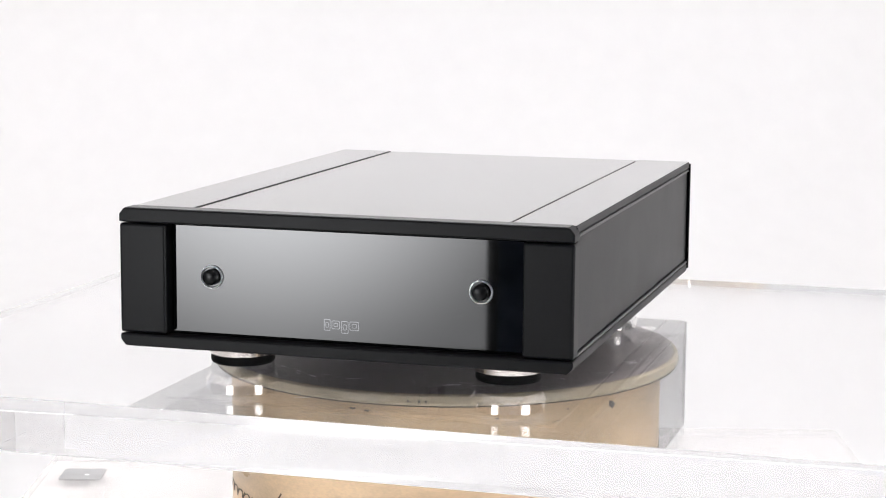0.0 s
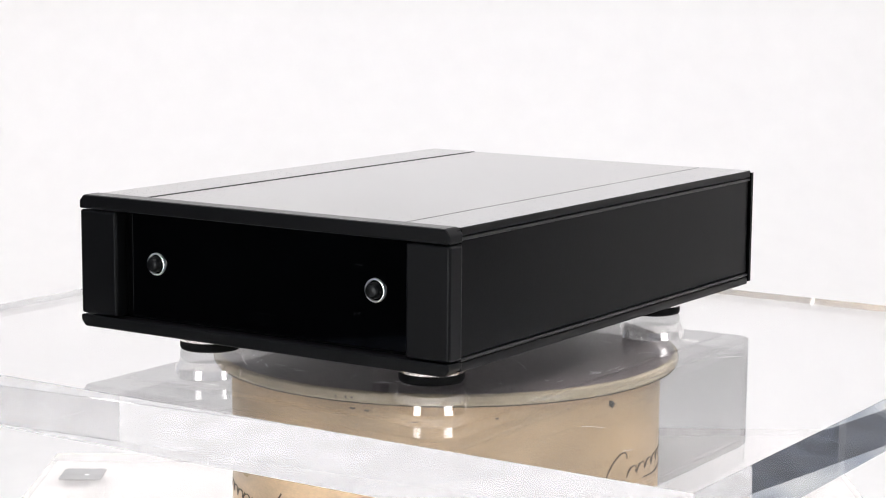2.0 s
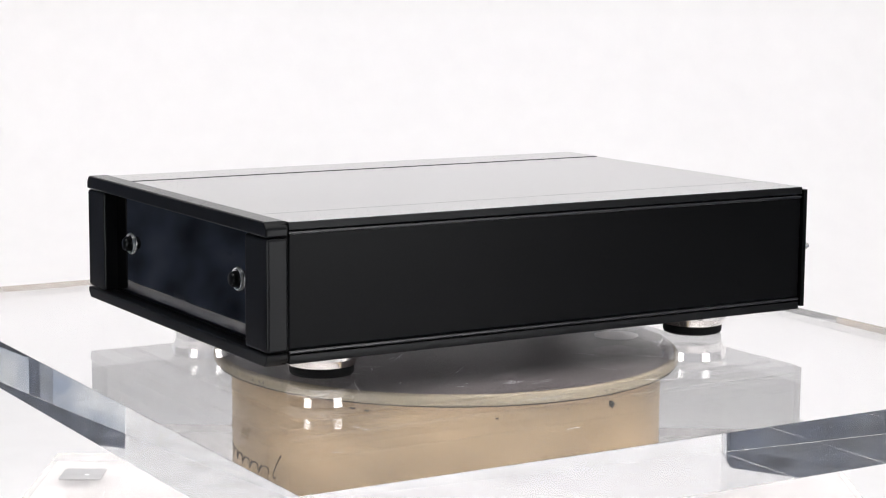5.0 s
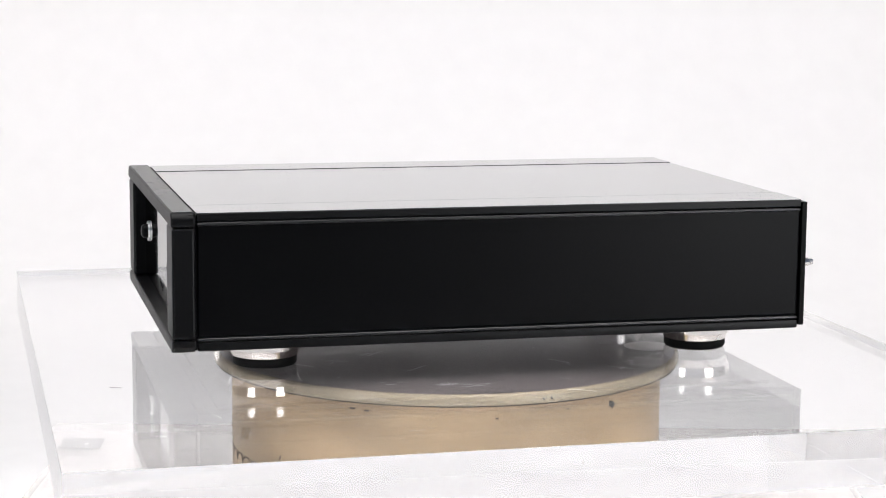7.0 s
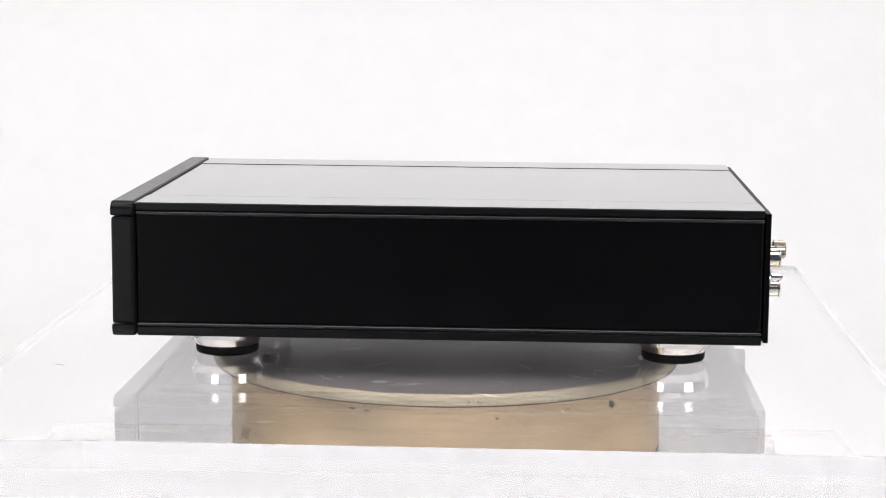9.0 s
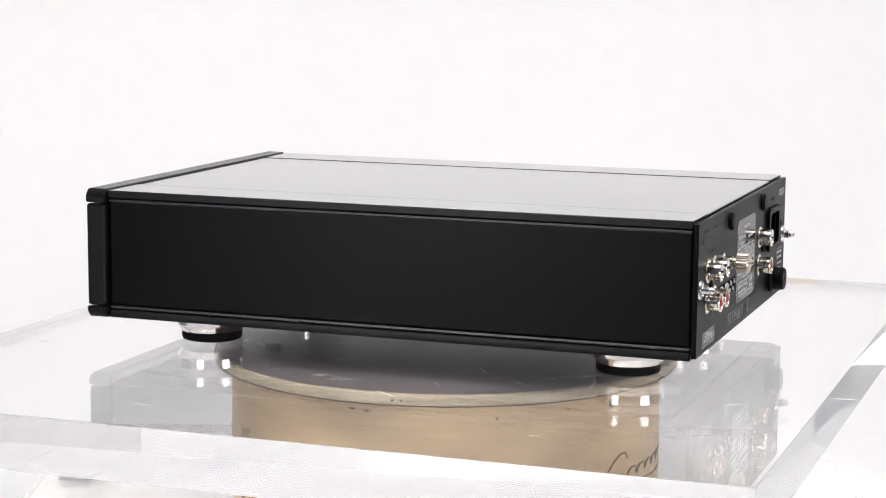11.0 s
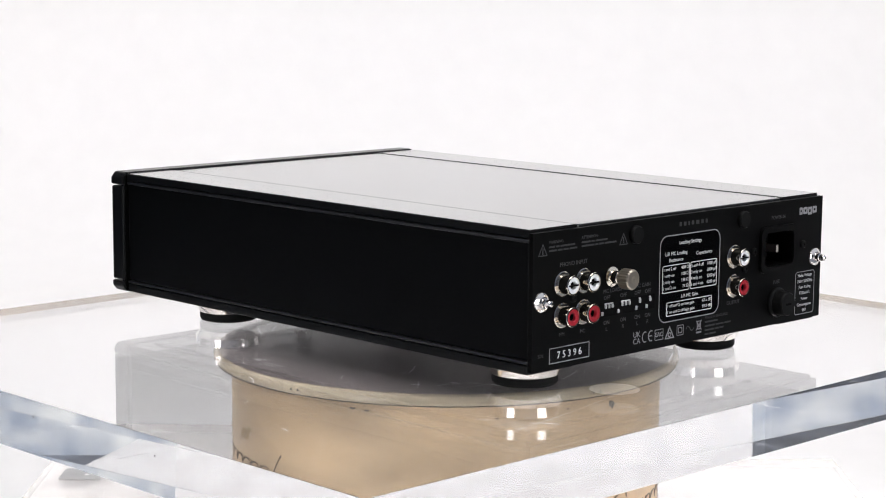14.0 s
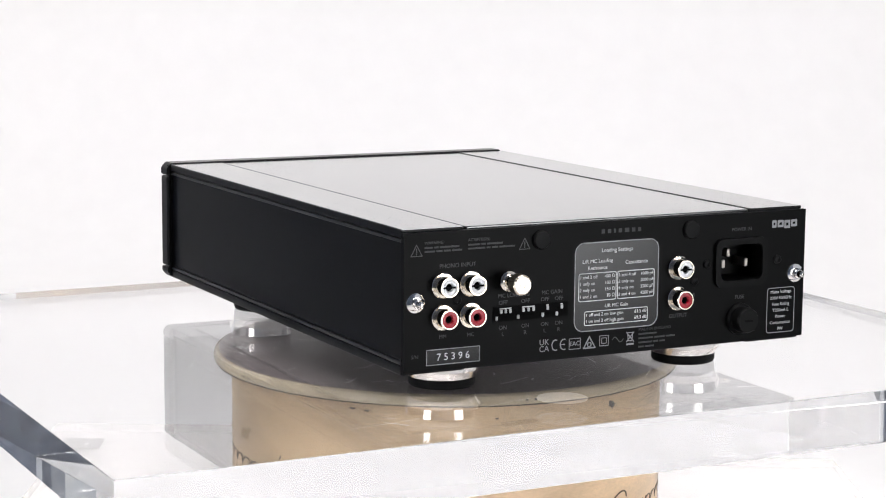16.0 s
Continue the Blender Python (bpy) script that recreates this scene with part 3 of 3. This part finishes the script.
def rear_at(x, z, out=0.0):
    return Matrix.Translation((x, RY + out, z - 0.0005)) @ REAR


def rear_text(body, x, z, size, material=GREY_PRINT, align="CENTER", out=0.00006):
    return part("printed_text", lettering(body, size, rear_at(x, z, out), align), material, rear)


def rear_bars(x, z, widths, height, gap, material, out=0.00004):
    """Small print that cannot be read, as plain bars from x leftwards along the line."""
    bm = bmesh.new()
    zz = z
    for line in widths:
        xx = 0.0
        for w in line:
            slab_of([(xx, -height / 2), (xx + w, -height / 2), (xx + w, height / 2), (xx, height / 2)], 0.00006, rear_at(x, zz, out), bm)
            xx += w + height * 0.8
        zz -= gap
    return part("small_print", bm, material, rear)


def rear_border(x, z, w, h, r, t, material, out=0.00004, name="printed_border"):
    return part(name, frame_of(rounded(w, h, r), rounded(w - 2 * t, h - 2 * t, max(r - t, 0.0001)), 0.00006, rear_at(x, z, out)), material, rear)


def make_jack(x, z, colour, word):
    m = rear_at(x, z)
    jack = part("phono_socket", lathe([(0.0057, 0), (0.0057, 0.0005), (0.0053, 0.0008), (0.0043, 0.0009), (0.0042, 0.0060), (0.0045, 0.0063), (0.0045, 0.0067), (0.0043, 0.0070), (0.0038, 0.0070), (0.0037, 0.0066), (0.0037, 0.0002), (0, 0.0002)], 36, m), NICKEL, amp, "nickel phono socket with %s insert" % word)
    part("insert", lathe([(0.0037, 0.0058), (0.0036, 0.0066), (0.0022, 0.0067), (0.0018, 0.0063), (0.0018, 0.0014), (0, 0.0014)], 28, m), colour, jack, word + " plastic insert")
    part("contact", lathe([(0.0016, 0.0054), (0.0011, 0.0054), (0.0010, 0.0016), (0, 0.0016)], 16, m), BLACK_SEAM, jack)
    if word == "white":
        bm = box(-0.0031, 0.0031, -0.0004, 0.0004, 0.0060, 0.00685)
        bm.transform(m)
        part("slot", bm, BLACK_SEAM, jack)


for x, z, c, w in ((0.0838, 0.0550, WHITE_PLASTIC, "white"), (0.0699, 0.0550, WHITE_PLASTIC, "white"), (0.0838, 0.0408, RED_PLASTIC, "red"), (0.0699, 0.0408, RED_PLASTIC, "red"), (-0.0400, 0.0550, WHITE_PLASTIC, "white"), (-0.0400, 0.0405, RED_PLASTIC, "red")):
    make_jack(x, z, c, w)

# earth post: a knurled knob on a washer
m = rear_at(0.0508, 0.0548)
post = part("earth_terminal", lathe([(0.0046, 0), (0.0046, 0.0008), (0.0034, 0.0012), (0.0030, 0.0016), (0.0030, 0.0050), (0.0026, 0.0054), (0.0026, 0.0080), (0, 0.0080)], 32, m), NICKEL, amp, "nickel earth terminal")
bm = bmesh.new()
n = 44
rings = []
for r, z in ((0.0034, 0.0068), (0.0044, 0.0073), (0.0044, 0.0126), (0.0039, 0.0133)):
    rings.append([bm.verts.new(((r + (0.00034 if i % 2 and r > 0.004 else 0)) * math.cos(2 * math.pi * i / n), (r + (0.00034 if i % 2 and r > 0.004 else 0)) * math.sin(2 * math.pi * i / n), z)) for i in range(n)])
for a, b in zip(rings, rings[1:]):
    for i in range(n):
        bm.faces.new((a[i], a[(i + 1) % n], b[(i + 1) % n], b[i]))
bm.faces.new(rings[0][::-1])
bm.faces.new(rings[-1])
bm.transform(m)
part("knurled_knob", bm, KNOB, post, "knurled nickel knob")
part("knob_cap", lathe([(0.0010, 0.0132), (0.0011, 0.0136), (0.0014, 0.0136), (0.0015, 0.0132), (0.0010, 0.0132)], 20, m), KNOB, post)

# cone-headed screws at the plate's ends
for x in (XC + 0.1025, XC - 0.1025):
    m = rear_at(x, 0.0482)
    sc = part("plate_screw", lathe([(0.0046, 0), (0.0044, 0.0006), (0.0030, 0.0013), (0.0022, 0.0014), (0, 0.0014)], 32, m), CHROME, amp, "chrome washer and acorn screw")
    part("screw_head", lathe([(0.0022, 0.0012), (0.0022, 0.0036), (0.0017, 0.0040), (0.0017, 0.0052), (0.0014, 0.0062), (0.0006, 0.0068), (0, 0.0069)], 12, m), CHROME, sc)

# mode switches
dip = part("switch_bank", box(0.0197, 0.0588, RY - 0.0004, RY + 0.00012, 0.0362, 0.0430), BLACK_SEAM, amp, "black switch bank with white levers")
for gx in ((0.0570, 0.0547, 0.0523, 0.0500), (0.0459, 0.0432, 0.0406, 0.0380), (0.0332, 0.0306), (0.0258, 0.0232)):
    for k, x in enumerate(gx):
        down = k == 0
        z = 0.0378 if down else 0.0408
        part("lever", box(x - 0.00055, x + 0.00055, RY, RY + 0.0009, z - 0.0009, z + 0.0009, 0.0002, 1), LEVER, dip)
    part("printed_bar", box(gx[-1] - 0.0006, gx[1] + 0.0006, RY + 0.0001, RY + 0.0003, 0.0418, 0.0423), PRINT, dip)
for x, a, b in ((0.0535, "OFF", "L"), (0.0420, "OFF", "R"), (0.0319, "OFF", "L"), (0.0245, "OFF", "R")):
    rear_text(a, x, 0.0452, 0.0026)
    rear_text("ON", x, 0.0338, 0.0026)
    rear_text(b, x, 0.0308, 0.0026)
rear_text("MC LOADING", 0.0480, 0.0483, 0.0026)
rear_text("MC GAIN", 0.0282, 0.0483, 0.0026)
rear_text("PHONO INPUT", 0.0765, 0.0636, 0.0027)
rear_text("MM", 0.0838, 0.0322, 0.0024)
rear_text("MC", 0.0699, 0.0320, 0.0024)
rear_text("OUTPUT", -0.0405, 0.0322, 0.0026)
rear_text("POWER IN", -0.0757, 0.0712, 0.0024)
rear_text("FUSE", -0.0755, 0.0386, 0.0026)
rear_text("L", -0.0490, 0.0550, 0.0022)
rear_text("R", -0.0490, 0.0415, 0.0022)

# warning print with two triangles
for x in (0.0969, 0.0428):
    bm = stroke([(-0.0027, -0.0024), (0.0027, -0.0024), (0.0, 0.0026)], 0.0004, 0.00006, rear_at(x, 0.0712, 0.00004), None, True)
    stroke([(0, 0.0008), (0, -0.0008)], 0.0005, 0.00006, rear_at(x, 0.0712, 0.00004), bm)
    stroke([(0, -0.0014), (0, -0.0017)], 0.0005, 0.00006, rear_at(x, 0.0712, 0.00004), bm)
    part("warning_triangle", bm, GREY_PRINT, rear)
rear_text("WARNING:", 0.0930, 0.0743, 0.0019, GREY_PRINT, "LEFT")
rear_bars(0.0930, 0.0722, ((0.0040, 0.0022, 0.0096), (0.0052, 0.0030, 0.0034, 0.0050)), 0.0008, 0.0017, DIM_PRINT)
rear_text("ATTENTION:", 0.0715, 0.0745, 0.0019, GREY_PRINT, "LEFT")
rear_bars(0.0715, 0.0724, ((0.0060, 0.0022, 0.0080), (0.0086, 0.0020, 0.0032, 0.0080)), 0.0008, 0.0017, DIM_PRINT)

# model name and maker's mark as plain shapes
rear_bars(0.0025, 0.0745, ((0.0018, 0.0018, 0.0010, 0.0018, 0.0024, 0.0018, 0.0016),), 0.0019, 0.002, DIM_PRINT)
bm = bmesh.new()
for dx, w, dz, h in ((-0.0062, 0.0026, 0, 0.0036), (-0.0025, 0.0036, 0, 0.0034), (0.0014, 0.0034, -0.0004, 0.0040), (0.0054, 0.0036, 0, 0.0034)):
    frame_of(rounded(w, h, 0.0005), rounded(w * 0.42, h * 0.35, 0.0002), 0.00006, rear_at(-0.1008 - dx, 0.0727 + dz, 0.00004), bm)
part("maker_mark", bm, MARK_PRINT, rear, "light grey maker's mark")

# settings label
LX, LZ = -0.0062, 0.0492
label = part("settings_label", slab_of(rounded(0.0456, 0.0414, 0.0050), 0.00008, rear_at(LX, LZ)), LABEL_FILM, rear, "glossy settings label with white border")
rear_border(LX, LZ, 0.0456, 0.0414, 0.0050, 0.00050, MARK_PRINT, 0.00008, "label_border")
O = 0.00012
rear_text("Loading Settings", LX, LZ + 0.0165, 0.0026, PRINT, out=O)
rear_text("L/R MC Loading", LX + 0.0105, LZ + 0.0117, 0.0025, PRINT, out=O)
rear_text("Resistance", LX + 0.0105, LZ + 0.0086, 0.0025, PRINT, out=O)
rear_text("Capacitance", LX - 0.0105, LZ + 0.0103, 0.0025, PRINT, out=O)
for dx in (0.0104, -0.0104):
    rear_border(LX + dx, LZ - 0.0001, 0.0204, 0.0132, 0.0012, 0.0004, PRINT, 0.00009)
for k, (a, b, c, d) in enumerate((("1 and 2 off", "400 Ω", "3 and 4 off", "1000 pF"), ("1 only on", "100 Ω", "3 only on", "2000 pF"), ("2 only on", "150 Ω", "4 only on", "3200 pF"), ("1 and 2 on", "70 Ω", "3 and 4 on", "4200 pF"))):
    z = LZ + 0.0045 - 0.0030 * k
    rear_text(a, LX + 0.0200, z, 0.0022, PRINT, "LEFT", O)
    rear_text(b, LX + 0.0010, z, 0.0022, PRINT, "RIGHT", O)
    rear_text(c, LX - 0.0008, z, 0.0022, PRINT, "LEFT", O)
    rear_text(d, LX - 0.0200, z, 0.0022, PRINT, "RIGHT", O)
rear_text("L/R MC Gain", LX, LZ - 0.0093, 0.0024, PRINT, out=O)
rear_border(LX, LZ - 0.0146, 0.0345, 0.0068, 0.0010, 0.0004, PRINT, 0.00009)
for k, (a, b) in enumerate((("1 off and 2 on low gain", "63.5 dB"), ("1 on and 2 off high gain", "69.3 dB"))):
    rear_text(a, LX + 0.0166, LZ - 0.0131 - 0.0029 * k, 0.0022, PRINT, "LEFT", O)
    rear_text(b, LX - 0.0166, LZ - 0.0131 - 0.0029 * k, 0.0022, PRINT, "RIGHT", O)

# serial plate
part("serial_label", slab_of(rounded(0.0268, 0.0072, 0.0004), 0.00008, rear_at(0.0785, 0.0232)), LABEL_FILM, rear, "serial number label")
rear_border(0.0785, 0.0232, 0.0268, 0.0072, 0.0004, 0.0004, MARK_PRINT, 0.00008)
rear_text("7 5 3 9 6", 0.0785, 0.0230, 0.0046, PRINT, out=O)
rear_text("S/N", 0.0975, 0.0240, 0.0024, DIM_PRINT)

# mains rating box
rear_border(-0.0998, 0.0306, 0.0165, 0.0222, 0.0018, 0.00040, MARK_PRINT)
for k, s in enumerate(("Mains Voltage", "230V 50/60Hz", "Fuse Rating", "T250mA L", "Power", "Consumption", "9W")):
    rear_text(s, -0.0998, 0.0395 - 0.0030 * k, 0.0022, PRINT)

# approval marks
rear_text("UK", 0.0320, 0.0253, 0.0038, MARK_PRINT)
rear_text("CA", 0.0320, 0.0222, 0.0038, MARK_PRINT)
bm = bmesh.new()
for dx, mid in ((0.0022, False), (-0.0022, True)):
    pts = [(0.0019 * math.cos(radians(c)), 0.0024 * math.sin(radians(c))) for c in range(70, 291, 20)]
    stroke(pts, 0.0005, 0.00006, rear_at(0.0238 + dx, 0.0236, 0.00004), bm)
    if mid:
        stroke([(-0.0018, 0), (0.0004, 0)], 0.0005, 0.00006, rear_at(0.0238 + dx, 0.0236, 0.00004), bm)
part("approval_mark", bm, MARK_PRINT, rear)
rear_text("EAC", 0.0158, 0.0234, 0.0030, MARK_PRINT)
rear_border(0.0158, 0.0234, 0.0062, 0.0052, 0.0003, 0.0003, MARK_PRINT)
bm = stroke([(-0.0031, -0.0026), (0.0031, -0.0026), (0.0, 0.0026)], 0.0006, 0.00006, rear_at(0.0080, 0.0234, 0.00004), None, True)
frame_of(rounded(0.0024, 0.0024, 0.0011), rounded(0.0014, 0.0014, 0.0006), 0.00006, rear_at(0.0080, 0.0224, 0.00004), bm)
part("approval_mark", bm, MARK_PRINT, rear)
rear_border(0.0001, 0.0236, 0.0050, 0.0050, 0.0003, 0.0003, MARK_PRINT)
rear_border(0.0001, 0.0236, 0.0028, 0.0028, 0.0003, 0.0003, MARK_PRINT)
part("approval_mark", stroke([(0.0030 * (i / 10 - 1), 0.0012 * math.sin(i / 10 * math.pi)) for i in range(21)], 0.0004, 0.00006, rear_at(-0.0073, 0.0235, 0.00004)), GREY_PRINT, rear)
bm = stroke([(-0.0014, 0.0022), (-0.0010, -0.0016), (0.0010, -0.0016), (0.0014, 0.0022)], 0.0004, 0.00006, rear_at(-0.0141, 0.0240, 0.00004), None, True)
stroke([(-0.0020, 0.0024), (0.0020, -0.0020)], 0.0004, 0.00006, rear_at(-0.0141, 0.0240, 0.00004), bm)
stroke([(0.0020, 0.0024), (-0.0020, -0.0020)], 0.0004, 0.00006, rear_at(-0.0141, 0.0240, 0.00004), bm)
slab_of([(-0.0020, -0.0032), (0.0020, -0.0032), (0.0020, -0.0024), (-0.0020, -0.0024)], 0.00006, rear_at(-0.0141, 0.0236, 0.00004), bm)
part("approval_mark", bm, MARK_PRINT, rear)
rear_text("MADE IN ENGLAND", -0.0187, 0.0272, 0.0020, DIM_PRINT, "LEFT")
rear_bars(-0.0187, 0.0251, ((0.0100,), (0.0080, 0.0060, 0.0050), (0.0074, 0.0030, 0.0030), (0.0030, 0.0050)), 0.0008, 0.0020, DIM_PRINT)

# round blind grommets
for x in (0.0345, -0.0464):
    part("grommet", lathe([(0.0043, 0), (0.0043, 0.0014), (0.0038, 0.0021), (0, 0.0023)], 28, rear_at(x, 0.0726)), MATT_PLASTIC, rear)
# small screws
for x, z in ((-0.0559, 0.0556), (-0.0968, 0.0556), (0.0768, 0.0480), (-0.0490, 0.0480)):
    part("screw", lathe([(0.0021, 0), (0.0021, 0.0006), (0.0016, 0.0011), (0.0008, 0.0012), (0.0007, 0.0006), (0, 0.0006)], 20, rear_at(x, z)), MATT_PLASTIC, rear)

# mains inlet
inlet = part("mains_inlet", frame_of(rounded(0.0300, 0.0232, 0.0040, 5), rounded(0.0238, 0.0172, 0.0030, 5), 0.0018, rear_at(IX, IZ + 0.0005)), INLET_BLACK, amp, "black mains inlet with three pins")
bm = bmesh.new()
o, i_ = rounded(0.0242, 0.0176, 0.0030, 4), rounded(0.0234, 0.0168, 0.0028, 4)
frame_of(o, i_, 0.0140, rear_at(IX, IZ + 0.0005, -0.0142), bm)
slab_of(o, 0.0006, rear_at(IX, IZ + 0.0005, -0.0148), bm)
part("well", bm, INLET_BLACK, inlet, "deep black socket well")
for dx, dz in ((-0.0066, -0.0012), (0.0066, -0.0012), (0.0, 0.0030)):
    part("pin", box(IX - dx - 0.0010, IX - dx + 0.0010, RY - 0.0140, RY - (0.0042 if dx else 0.0095), IZ + dz - 0.0020, IZ + dz + 0.0020, 0.0004, 2), PIN, inlet)
# fuse holder
m = rear_at(-0.0757, 0.0282)
fuse = part("fuse_holder", lathe([(0.0076, 0), (0.0076, 0.0012), (0.0068, 0.0020), (0.0062, 0.0022), (0.0060, 0.0070), (0.0055, 0.0078), (0, 0.0078)], 36, m), MATT_PLASTIC, amp, "round black screw-in fuse holder")
bm = box(-0.0022, 0.0022, -0.0005, 0.0005, 0.0077, 0.0079)
bm.transform(m)
part("slot", bm, BLACK_SEAM, fuse)


# ---------------------------------------------------------------- what moves: slab, platter and amplifier turn together
def motions():
    for carried in (upper_slab, platter, amp):
        walk(carried, [(k * 0.5, pose(0, 0, 0, 0, 0, turn(k * 0.5))) for k in range(33)])


motions()
